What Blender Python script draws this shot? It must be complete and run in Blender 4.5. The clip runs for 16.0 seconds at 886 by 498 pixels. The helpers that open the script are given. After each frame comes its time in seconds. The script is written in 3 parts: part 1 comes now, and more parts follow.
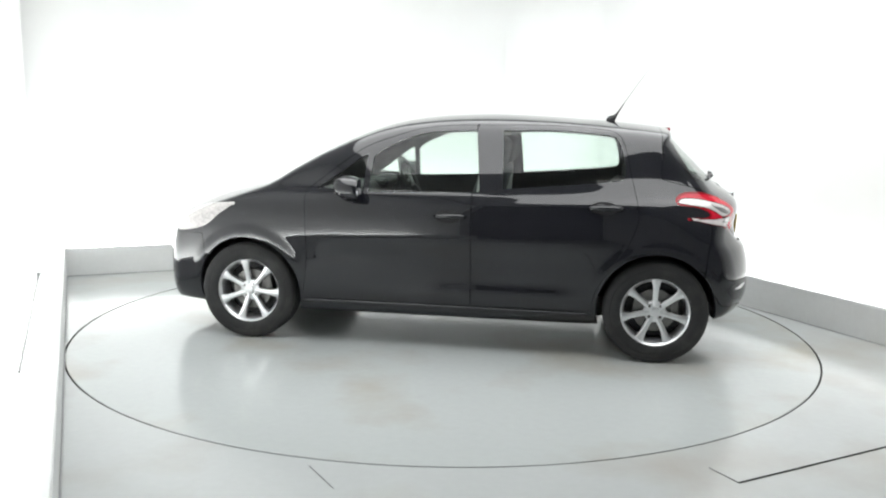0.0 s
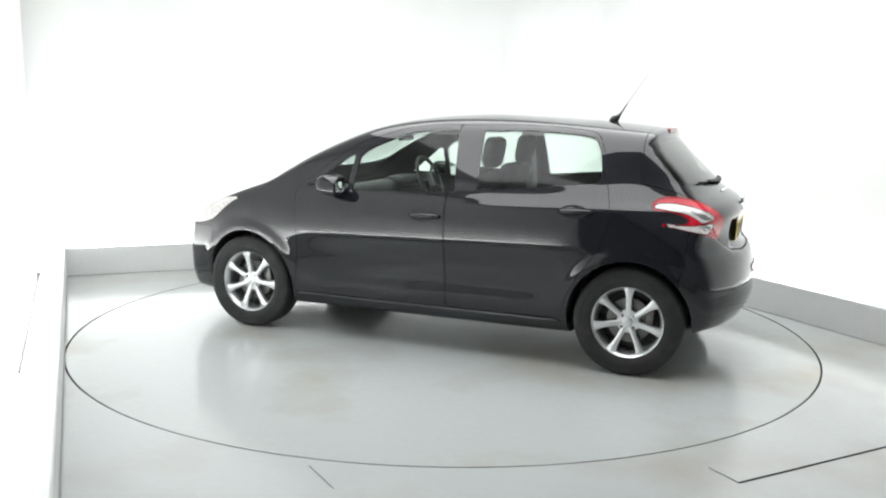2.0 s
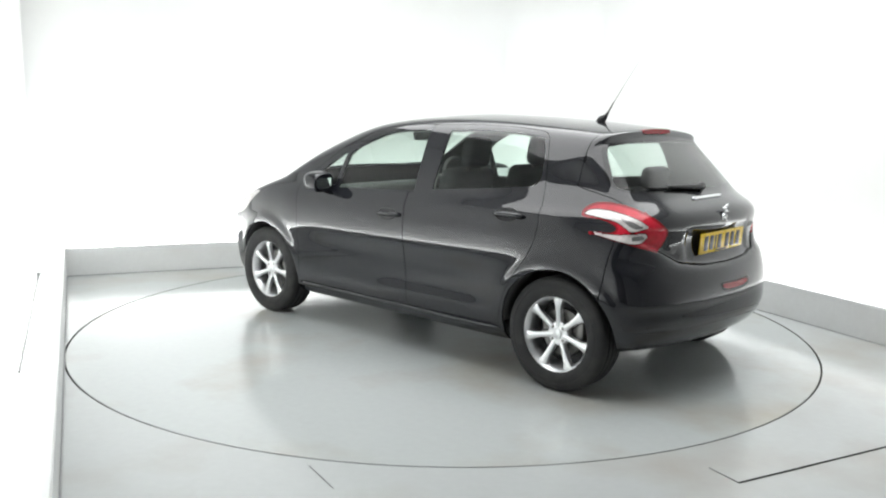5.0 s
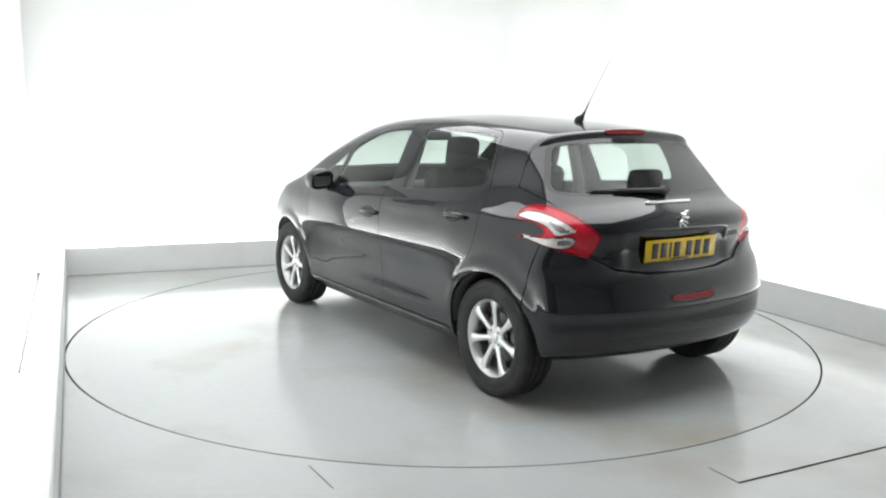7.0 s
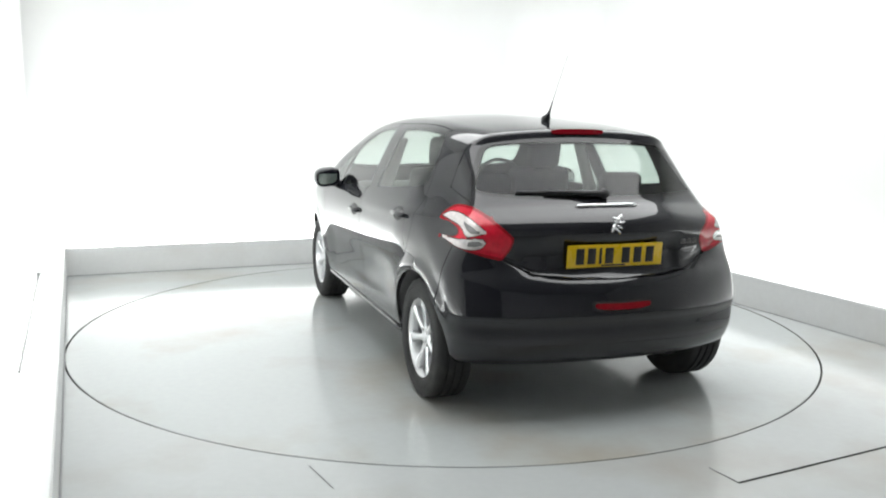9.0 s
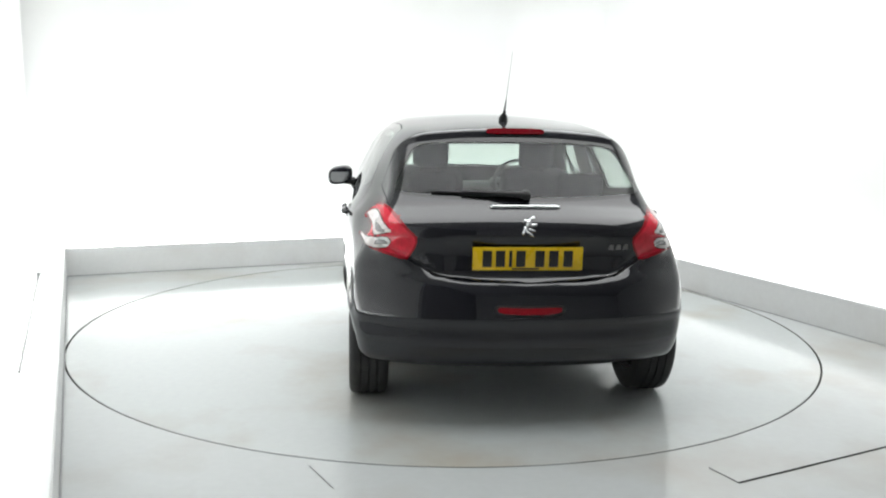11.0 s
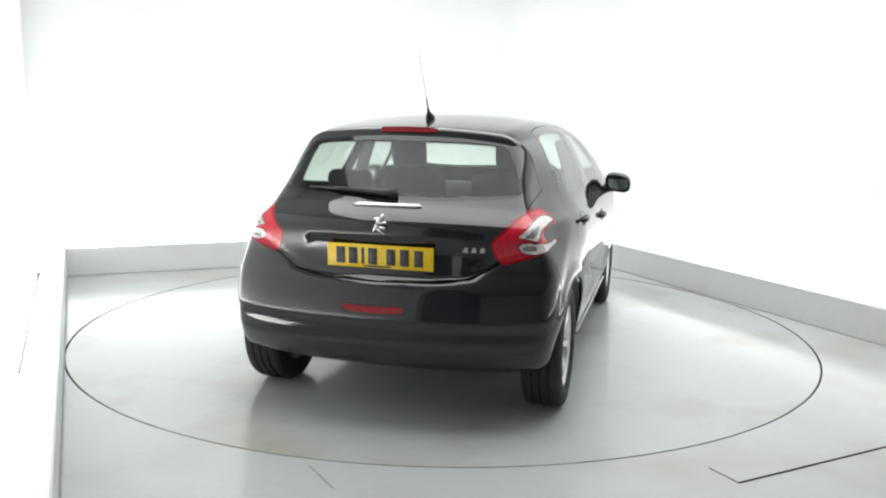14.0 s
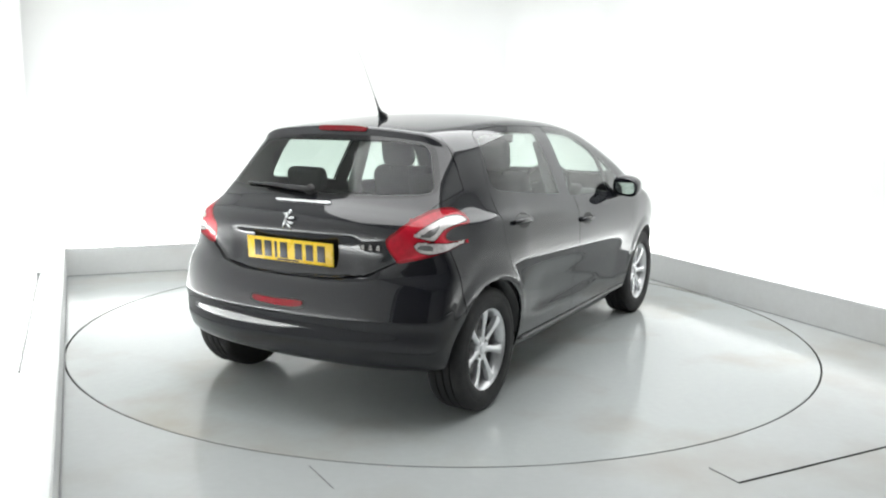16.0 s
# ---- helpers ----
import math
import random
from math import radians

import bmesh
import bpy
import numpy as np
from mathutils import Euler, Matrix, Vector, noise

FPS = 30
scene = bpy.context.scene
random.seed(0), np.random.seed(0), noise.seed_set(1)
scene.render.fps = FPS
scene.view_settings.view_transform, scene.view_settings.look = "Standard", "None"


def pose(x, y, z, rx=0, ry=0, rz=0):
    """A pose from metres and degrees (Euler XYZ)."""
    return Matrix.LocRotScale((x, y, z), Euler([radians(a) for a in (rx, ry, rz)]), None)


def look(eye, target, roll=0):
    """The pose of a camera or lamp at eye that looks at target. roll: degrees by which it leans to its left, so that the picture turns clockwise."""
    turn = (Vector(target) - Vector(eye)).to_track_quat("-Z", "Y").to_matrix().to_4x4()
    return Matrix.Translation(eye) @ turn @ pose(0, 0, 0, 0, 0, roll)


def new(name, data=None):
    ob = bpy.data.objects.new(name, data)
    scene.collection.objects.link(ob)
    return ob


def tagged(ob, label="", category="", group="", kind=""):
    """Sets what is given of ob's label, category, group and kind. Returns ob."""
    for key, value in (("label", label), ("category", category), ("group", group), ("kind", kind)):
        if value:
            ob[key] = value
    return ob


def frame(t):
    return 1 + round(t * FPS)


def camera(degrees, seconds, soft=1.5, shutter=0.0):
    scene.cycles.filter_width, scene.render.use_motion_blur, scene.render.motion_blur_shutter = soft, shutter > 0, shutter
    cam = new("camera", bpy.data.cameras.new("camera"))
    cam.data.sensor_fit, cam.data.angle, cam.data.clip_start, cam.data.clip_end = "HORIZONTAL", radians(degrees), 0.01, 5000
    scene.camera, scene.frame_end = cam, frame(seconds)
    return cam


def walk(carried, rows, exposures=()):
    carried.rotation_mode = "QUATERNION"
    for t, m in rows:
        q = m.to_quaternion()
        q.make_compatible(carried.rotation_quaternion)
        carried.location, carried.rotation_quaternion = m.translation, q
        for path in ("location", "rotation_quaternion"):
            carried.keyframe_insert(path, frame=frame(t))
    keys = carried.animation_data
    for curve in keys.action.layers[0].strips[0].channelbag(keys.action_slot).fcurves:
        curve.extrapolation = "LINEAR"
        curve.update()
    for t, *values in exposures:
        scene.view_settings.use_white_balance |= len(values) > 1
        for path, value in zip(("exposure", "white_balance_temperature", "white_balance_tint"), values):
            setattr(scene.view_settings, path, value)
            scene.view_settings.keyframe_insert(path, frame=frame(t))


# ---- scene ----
cam = camera(54.65, 16.0, soft=2.1)
EYE = Vector((0, -5.792, 1.4676))
PITCH, YAW = radians(9.1845), radians(.113)
AIM = EYE + Vector((-math.sin(YAW) * math.cos(PITCH), math.cos(YAW) * math.cos(PITCH), -math.sin(PITCH)))
walk(cam, [(0, look(EYE, AIM, 1.0087)), (16, look(EYE, AIM, 1.0087))], exposures=[(0, 0.0), (16, 0.0)])


def heading(t):
    """The turntable's angle at t seconds, in degrees."""
    return 170.445 - 6.41741 * t - .0471624 * t * t + .0012798 * t**3


# ---- light ----
world = bpy.data.worlds.new("world")
scene.world = world
world.use_nodes = True
world.node_tree.nodes["Background"].inputs[0].default_value = (.8, .85, .9, 1)
world.node_tree.nodes["Background"].inputs[1].default_value = .02


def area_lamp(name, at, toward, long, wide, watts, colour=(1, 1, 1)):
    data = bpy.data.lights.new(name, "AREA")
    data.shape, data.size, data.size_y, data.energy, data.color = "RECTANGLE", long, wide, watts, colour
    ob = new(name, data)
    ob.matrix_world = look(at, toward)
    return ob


# plan of the booth: inner line of the low kerb
KERB_A, KERB_B = Vector((-3.25, 1.445, 0)), Vector((1.13, 3.31, 0))
KERB_C, KERB_D = Vector((.39, -7.0, 0)), Vector((5.91, -6.67, 0))
TROUGH, KERB_H, ROOM_H = .24, .24, 3.3
KERB_E = KERB_A.lerp(KERB_C, .66)      # where the white west wall ends and the added darker wall begins


def outward(a, b, side):
    d = (b - a).normalized()
    return Vector((-d.y, d.x, 0)) * side


def trough_lamp(name, a, b, side, watts):
    """A tube strip lying in the trough behind a kerb, turned up to the wall."""
    n, mid = outward(a, b, side), (a + b) / 2
    at = mid + n * .10 + Vector((0, 0, .06))
    data = bpy.data.lights.new(name, "AREA")
    data.shape, data.size, data.size_y, data.energy, data.color = "RECTANGLE", (b - a).length, .10, watts, (.985, 1, 1)
    d = (b - a).normalized()
    z = -(n * .60 + Vector((0, 0, .80))).normalized()
    y = z.cross(d)
    m = Matrix((d, y, z)).transposed().to_4x4()
    m.translation = at
    ob = new(name, data)
    ob.matrix_world = m
    return ob


trough_lamp("trough_light", KERB_A, KERB_B.lerp(KERB_A, .10), 1, 66)
trough_lamp("trough_light", KERB_B.lerp(KERB_D, .065), KERB_B.lerp(KERB_D, .62), 1, 40)
trough_lamp("trough_light", KERB_A, KERB_A.lerp(KERB_C, .58), -1, 84)
# Overhead panel out of view, added to brighten the floor and car.
area_lamp("unseen_ceiling_fill", (.5, -.35, 3.22), (.5, -.35, 0), 4.2, 4.1, 198, (.985, 1, 1))

# ---- materials ----


def material(name, base, rough=.5, metal=0.0, grain=0.0, scale=40.0, bump=0.0, coat=0.0, stain=None, stain_scale=1.5, spec=.5, rough_var=.08, emit=0.0):
    """A surface with fine grain, broad stains, uneven gloss and relief."""
    m = bpy.data.materials.new(name)
    m.use_nodes = True
    nt = m.node_tree
    p = nt.nodes["Principled BSDF"]
    p.inputs["Base Color"].default_value = (*base, 1)
    p.inputs["Roughness"].default_value = rough
    p.inputs["Metallic"].default_value = metal
    p.inputs["Coat Weight"].default_value = coat
    p.inputs["Coat Roughness"].default_value = .025
    p.inputs["Coat IOR"].default_value = 1.58
    p.inputs["Specular IOR Level"].default_value = spec
    tc = nt.nodes.new("ShaderNodeTexCoord")

    def wave(sc, detail):
        n = nt.nodes.new("ShaderNodeTexNoise")
        n.inputs["Scale"].default_value, n.inputs["Detail"].default_value = sc, detail
        nt.links.new(tc.outputs["Object"], n.inputs["Vector"])
        return n.outputs["Fac"]

    fine = wave(scale, 4)
    colour = None
    if grain:
        mix = nt.nodes.new("ShaderNodeMix")
        mix.data_type = "RGBA"
        nt.links.new(fine, mix.inputs[0])
        mix.inputs[6].default_value = (*[max(c * (1 - grain), 0) for c in base], 1)
        mix.inputs[7].default_value = (*[min(c * (1 + grain), 1) for c in base], 1)
        colour = mix.outputs[2]
    if stain:
        broad = wave(stain_scale, 5)
        ramp = nt.nodes.new("ShaderNodeValToRGB")
        ramp.color_ramp.elements[0].position, ramp.color_ramp.elements[1].position = .50, .78
        nt.links.new(broad, ramp.inputs[0])
        mix = nt.nodes.new("ShaderNodeMix")
        mix.data_type = "RGBA"
        nt.links.new(ramp.outputs[0], mix.inputs[0])
        if colour:
            nt.links.new(colour, mix.inputs[6])
        else:
            mix.inputs[6].default_value = (*base, 1)
        mix.inputs[7].default_value = (*stain, 1)
        colour = mix.outputs[2]
    if colour:
        nt.links.new(colour, p.inputs["Base Color"])
    if rough_var:
        mr = nt.nodes.new("ShaderNodeMapRange")
        mr.inputs[3].default_value, mr.inputs[4].default_value = max(rough - rough_var, .02), min(rough + rough_var, 1)
        nt.links.new(wave(scale * .12, 4), mr.inputs[0])
        nt.links.new(mr.outputs[0], p.inputs["Roughness"])
    if bump:
        b = nt.nodes.new("ShaderNodeBump")
        b.inputs["Strength"].default_value, b.inputs["Distance"].default_value = bump, .004
        nt.links.new(fine, b.inputs["Height"])
        nt.links.new(b.outputs[0], p.inputs["Normal"])
    return m


def glass_material(name, tint, gloss_base=.04):
    """A thin pane: tinted, clear, glossy towards grazing."""
    m = bpy.data.materials.new(name)
    m.use_nodes = True
    nt = m.node_tree
    nt.nodes.remove(nt.nodes["Principled BSDF"])
    clear, gloss, mix = (nt.nodes.new("ShaderNode" + k) for k in ("BsdfTransparent", "BsdfGlossy", "MixShader"))
    clear.inputs[0].default_value = (*tint, 1)
    gloss.inputs["Roughness"].default_value = .02
    lw, power, scale = nt.nodes.new("ShaderNodeLayerWeight"), nt.nodes.new("ShaderNodeMath"), nt.nodes.new("ShaderNodeMath")
    lw.inputs[0].default_value = .5
    power.operation, power.inputs[1].default_value = "POWER", 3.4
    scale.operation, scale.inputs[1].default_value, scale.inputs[2].default_value = "MULTIPLY_ADD", .9, gloss_base
    nt.links.new(lw.outputs["Facing"], power.inputs[0])
    nt.links.new(power.outputs[0], scale.inputs[0])
    nt.links.new(scale.outputs[0], mix.inputs[0])
    nt.links.new(clear.outputs[0], mix.inputs[1])
    nt.links.new(gloss.outputs[0], mix.inputs[2])
    nt.links.new(mix.outputs[0], nt.nodes["Material Output"].inputs[0])
    return m


WALL = material("white_wall_paint", (.86, .87, .86), .6, grain=.015, scale=3, stain=(.82, .82, .80), stain_scale=.6)
CEILING = material("grey_ceiling_paint", (.42, .425, .42), .8, grain=.03, scale=5, stain=(.37, .37, .365))
KERB = material("grey_kerb_paint", (.60, .61, .605), .45, grain=.05, scale=30, stain=(.55, .55, .535), stain_scale=2.2, bump=.1)
FLOOR = material("grey_floor_paint", (.45, .47, .467), .17, grain=.04, scale=24, stain=(.38, .365, .33), stain_scale=1.1, bump=.05, rough_var=.07, spec=.4)
DISC = material("grey_turntable_paint", (.44, .465, .46), .14, grain=.04, scale=24, stain=(.35, .315, .25), stain_scale=1.0, bump=.04, rough_var=.06, spec=.4)
JOINT = material("grey_joint_filler", (.28, .285, .285), .7, grain=.3, scale=6)
DARK = material("dark_gap", (.02, .02, .02), .8)
END = material("grey_unseen_end_wall", (.60, .605, .61), .7, grain=.05, scale=8, stain=(.55, .55, .552))
UNSEEN_DARK = material("grey_unseen_side_wall", (.22, .222, .226), .7, grain=.05, scale=8, stain=(.18, .18, .182))
PAINT = material("black_car_paint", (.0070, .0075, .0110), .55, coat=1.0, spec=.04, rough_var=.03, grain=.3, scale=900)
PLASTIC = material("black_plastic", (.014, .014, .015), .45, grain=.2, scale=300, bump=.08)
TRIM = material("gloss_black_trim", (.010, .010, .011), .05, rough_var=.02)
RUBBER = material("tyre_rubber", (.017, .017, .018), .75, grain=.25, scale=120, bump=.25, stain=(.035, .034, .032), stain_scale=9)
ALLOY = material("silver_alloy", (.74, .745, .76), .32, metal=.9, grain=.04, scale=200, rough_var=.08)
CHROME = material("chrome", (.80, .81, .82), .10, metal=1.0, rough_var=.04)
STEEL = material("brake_steel", (.20, .195, .19), .42, metal=1.0, grain=.15, scale=60)
FABRIC = material("dark_seat_fabric", (.055, .056, .060), .9, grain=.15, scale=120, bump=.08)
LINING = material("grey_roof_lining", (.40, .40, .39), .9, grain=.06, scale=200, bump=.15)
RED = material("red_lamp_plastic", (.25, .002, .009), .16, coat=.3, spec=.2, grain=.35, scale=90, rough_var=.04, bump=.06)
# Brighter red for the lens middle; its glow is put into the colour.
RED_GLOW = material("glow_red_lamp_plastic", (.52, .008, .026), .14, coat=.4, spec=.2, grain=.3, scale=45, rough_var=.04, bump=.10)
RED_DARK = material("dark_red_lamp_plastic", (.07, .001, .003), .2, coat=.5, spec=.2, grain=.3, scale=90)
CLEAR = material("clear_lamp_plastic", (.56, .53, .52), .14, coat=1.0, grain=.45, scale=70, rough_var=.05, bump=.3)
CELL = material("lamp_reflector", (.20, .195, .195), .25, metal=.4, coat=1.0, grain=.6, scale=110, bump=.5)
YELLOW = material("yellow_plate", (.78, .52, .012), .28, grain=.03, scale=80)
INK = material("black_plate_paint", (.012, .012, .012), .35)
MIRROR = material("mirror_glass", (.80, .81, .82), .03, metal=1.0, rough_var=0)
GLASS = glass_material("green_tinted_glass", (.82, .90, .855), .035)
SCREEN = glass_material("tinted_screen_glass", (.72, .79, .75), .028)

# ---- mesh helpers ----


def part(name, bm, mat, parent=None, label="", smooth=True):
    """Links a bmesh as one mesh object, under a thing or a part."""
    mesh = bpy.data.meshes.new(name)
    if smooth:
        for f in bm.faces:
            f.smooth = True
        for e in bm.edges:
            if len(e.link_faces) == 2 and e.calc_face_angle(0) > radians(38):
                e.smooth = False
    bm.to_mesh(mesh)
    bm.free()
    mesh.materials.append(mat)
    ob = new(name, mesh)
    ob.parent = parent
    if label:
        ob["label"] = label
    return ob


def box(bm, centre, size, bevel=0.0, turn=None, segments=2):
    """A box with rounded edges, joined to bm."""
    b = bmesh.new()
    bmesh.ops.create_cube(b, size=1)
    bmesh.ops.scale(b, vec=size, verts=b.verts)
    if bevel:
        bmesh.ops.bevel(b, geom=b.edges[:], offset=bevel, segments=segments, affect="EDGES", profile=.5)
    m = Matrix.Translation(centre)
    if turn:
        m = m @ turn
    bmesh.ops.transform(b, matrix=m, verts=b.verts)
    join(bm, b)


def join(bm, other):
    mesh = bpy.data.meshes.new("join")
    other.to_mesh(mesh)
    other.free()
    bm.from_mesh(mesh)
    bpy.data.meshes.remove(mesh)


def lathe(bm, profile, steps=48, axis="y"):
    """Turns (radius, height) pairs round the y or z axis."""
    rings = []
    for i in range(steps):
        a = 2 * math.pi * i / steps
        c, s = math.cos(a), math.sin(a)
        rings.append([bm.verts.new((r * c, h, r * s) if axis == "y" else (r * c, r * s, h)) for r, h in profile])
    for i in range(steps):
        p, q = rings[i], rings[(i + 1) % steps]
        for j in range(len(profile) - 1):
            bm.faces.new((p[j], p[j + 1], q[j + 1], q[j]) if axis == "y" else (p[j], q[j], q[j + 1], p[j + 1]))
    bmesh.ops.remove_doubles(bm, verts=bm.verts, dist=1e-5)


def tube(bm, points, radii, sides=8):
    """A round rod through points."""
    points = [Vector(p) for p in points]
    rings = []
    for i, p in enumerate(points):
        d = (points[min(i + 1, len(points) - 1)] - points[max(i - 1, 0)]).normalized()
        u = d.orthogonal().normalized() if i == 0 else (u - d * u.dot(d)).normalized()
        w = d.cross(u)
        r = radii[i] if isinstance(radii, (list, tuple)) else radii
        rings.append([bm.verts.new(p + (u * math.cos(2 * math.pi * k / sides) + w * math.sin(2 * math.pi * k / sides)) * r) for k in range(sides)])
    for a, b in zip(rings, rings[1:]):
        for k in range(sides):
            bm.faces.new((a[k], a[(k + 1) % sides], b[(k + 1) % sides], b[k]))
    bm.faces.new(rings[0][::-1]), bm.faces.new(rings[-1])


def ribbon(bm, front, back):
    """A closed slab between two equal loops of points."""
    f, b = [bm.verts.new(p) for p in front], [bm.verts.new(p) for p in back]
    bm.faces.new(f), bm.faces.new(b[::-1])
    for i in range(len(f)):
        bm.faces.new((f[i - 1], f[i], b[i], b[i - 1]))
    bmesh.ops.recalc_face_normals(bm, faces=bm.faces)


def prism(bm, plan, low, high):
    ribbon(bm, [(x, y, high) for x, y in plan], [(x, y, low) for x, y in plan])


# ---- the booth ----


def along(a, b, n, near, far, extra=0.0):
    """Plan of a strip beside the line a-b, from near to far outward."""
    d = (b - a).normalized() * extra
    return [(q.x, q.y) for q in (a - d + n * near, b + d + n * near, b + d + n * far, a - d + n * far)]


def build_booth():
    floor = bmesh.new()
    ring = [floor.verts.new((2.4155 * math.cos(a), 2.4155 * math.sin(a), 0)) for a in np.linspace(0, 2 * math.pi, 160, endpoint=False)]
    outer = [floor.verts.new((9 * math.cos(a), 9 * math.sin(a), 0)) for a in np.linspace(0, 2 * math.pi, 160, endpoint=False)]
    for i in range(160):
        floor.faces.new((ring[i - 1], ring[i], outer[i], outer[i - 1])[::-1])
    bmesh.ops.recalc_face_normals(floor, faces=floor.faces)
    tagged(part("floor", floor, FLOOR, smooth=False), "pale grey painted studio floor with faint stains", "floor", kind="structure")
    # Dark ring: the gap's shade is put into its colour.
    rim = bmesh.new()
    lathe(rim, [(2.4165, -.0005), (2.424, -.0005), (2.424, -.06), (2.4165, -.06), (2.4165, -.0005)], 160, "z")
    tagged(part("gap_shade_ring", rim, DARK), "dark ring painted as the shade in the turntable gap", "rim", kind="structure")
    # Pit slab is coloured dark so the gap reads as shaded.
    pit = bmesh.new()
    prism(pit, [(2.6 * math.cos(a), 2.6 * math.sin(a)) for a in np.linspace(0, 2 * math.pi, 64, endpoint=False)], -.12, -.06)
    tagged(part("turntable_pit", pit, DARK), "pit slab under the turntable gap, coloured dark as its shade", "pit", kind="structure")
    for name, a, b, s in (("north", KERB_A, KERB_B, 1), ("east", KERB_B, KERB_D, 1), ("west", KERB_A, KERB_E, -1)):
        n = outward(a, b, s)
        bm = bmesh.new()
        prism(bm, along(a, b, n, 0, .04, .02 if name == "north" else 0), 0, KERB_H)
        bmesh.ops.bevel(bm, geom=[e for e in bm.edges if all(v.co.z > .1 for v in e.verts)], offset=.006, segments=2, affect="EDGES")
        tagged(part("kerb_" + name, bm, KERB), "low pale grey kerb hiding a light trough", "kerb", kind="structure")
        bm = bmesh.new()
        prism(bm, along(a, b, n, -.009, -.001, -.01), .0005, .005)
        tagged(part("kerb_joint_" + name, bm, JOINT, smooth=False), "thin grey joint at the foot of the kerb", "floor joint", kind="structure")
        bm = bmesh.new()
        prism(bm, along(a, b, n, TROUGH, TROUGH + .15, {"north": .6, "east": .3, "west": 0}[name]), -.02, ROOM_H)
        tagged(part("wall_" + name, bm, WALL, smooth=False), "brightly lit plain white studio wall", "wall", kind="structure")
    n = outward(KERB_A, KERB_C, -1)
    bm = bmesh.new()
    prism(bm, along(KERB_A.lerp(KERB_C, -.02), KERB_A.lerp(KERB_C, .31), n, .216, .229), .001, .012)
    tagged(part("wall_joint", bm, DARK, smooth=False), "thin dark joint at the foot of the white wall", "wall joint", kind="structure")
    # coved corner between the two lit walls
    n1, n2 = outward(KERB_A, KERB_B, 1), outward(KERB_B, KERB_D, 1)
    d1, d2 = (KERB_A - KERB_B).normalized(), (KERB_D - KERB_B).normalized()
    corner = KERB_B + (n1 + n2) * (TROUGH / (1 + n1.dot(n2)))
    bis, half = (d1 + d2).normalized(), math.acos(d1.dot(d2)) / 2
    r = .75
    hub = corner + bis * (r / math.sin(half))
    a1 = math.atan2(*(corner + d1 * (r / math.tan(half)) - hub).yx)
    a2 = math.atan2(*(corner + d2 * (r / math.tan(half)) - hub).yx)
    arc = [hub + Vector((math.cos(a1 + (a2 - a1) * i / 24), math.sin(a1 + (a2 - a1) * i / 24), 0)) * (r - .004) for i in range(25)]
    bm = bmesh.new()
    cols = [[bm.verts.new((q.x, q.y, z)) for z in (0, ROOM_H)] for q in arc]
    for p, q in zip(cols, cols[1:]):
        bm.faces.new((p[0], q[0], q[1], p[1]))
    bmesh.ops.recalc_face_normals(bm, faces=bm.faces)
    tagged(part("wall_cove", bm, WALL), "curved white corner between the studio walls", "wall", kind="structure")
    # Darker wall out of view, added so the car's flank reflects dark.
    bm = bmesh.new()
    prism(bm, along(KERB_E, KERB_A.lerp(KERB_C, 1.035), outward(KERB_A, KERB_C, -1), .10, TROUGH + .15), -.02, ROOM_H)
    tagged(part("unseen_dark_wall", bm, UNSEEN_DARK, smooth=False), "plain grey wall added out of view to darken car reflections", "wall", kind="structure")
    # Wall behind the camera, added so the car has grey to reflect.
    n = outward(KERB_C, KERB_D, -1)
    bm = bmesh.new()
    prism(bm, along(KERB_C, KERB_D, n, .3, .45, 1.2), -.02, ROOM_H)
    tagged(part("unseen_wall_south", bm, END, smooth=False), "plain grey wall added unseen behind the camera for car reflections", "wall", kind="structure")
    # Ceiling lies out of view; its grey keeps the car's reflections dim.
    bm = bmesh.new()
    prism(bm, [(-5, -9), (8, -9), (8, 5), (-5, 5)], ROOM_H, ROOM_H + .15)
    tagged(part("ceiling", bm, CEILING, smooth=False), "plain grey ceiling added out of view to dim reflections", "ceiling", kind="structure")
    for pts in (((-.545, -2.425), (-.42, -2.63)), ((1.13, -2.37), (1.205, -2.51)), ((1.205, -2.515), (2.01, -2.10), (2.9, -1.62))):
        bm = bmesh.new()
        w = .0018 if len(pts) == 2 else .0032
        for a, b in zip(pts, pts[1:]):
            d = (Vector(b) - Vector(a)).normalized()
            e = Vector((-d.y, d.x)) * w
            prism(bm, [Vector(a) - e, Vector(b) - e, Vector(b) + e, Vector(a) + e], .0005, .004)
        tagged(part("floor_joint", bm, DARK if len(pts) > 2 else JOINT, smooth=False), "thin dark joint line across the grey floor", "floor joint", kind="structure")


def build_turntable():
    bm = bmesh.new()
    lathe(bm, [(0, 0), (.8, 0), (1.6, 0), (2.2, 0), (2.403, 0), (2.405, -.002), (2.405, -.05), (0, -.05)], 160, "z")
    bmesh.ops.recalc_face_normals(bm, faces=bm.faces)
    ob = new("turntable")
    part("deck", bm, DISC, ob)
    # Dark band: shade of the gap put on the deck's edge.
    bm = bmesh.new()
    lathe(bm, [(2.4055, -.003), (2.409, -.003), (2.409, -.05), (2.4055, -.05), (2.4055, -.003)], 160, "z")
    part("gap_shade_band", bm, DARK, ob, "dark band painted as shade on the deck edge")
    return tagged(ob, "large round grey painted turntable set flush in the floor", "turntable")


build_booth()
turntable = build_turntable()


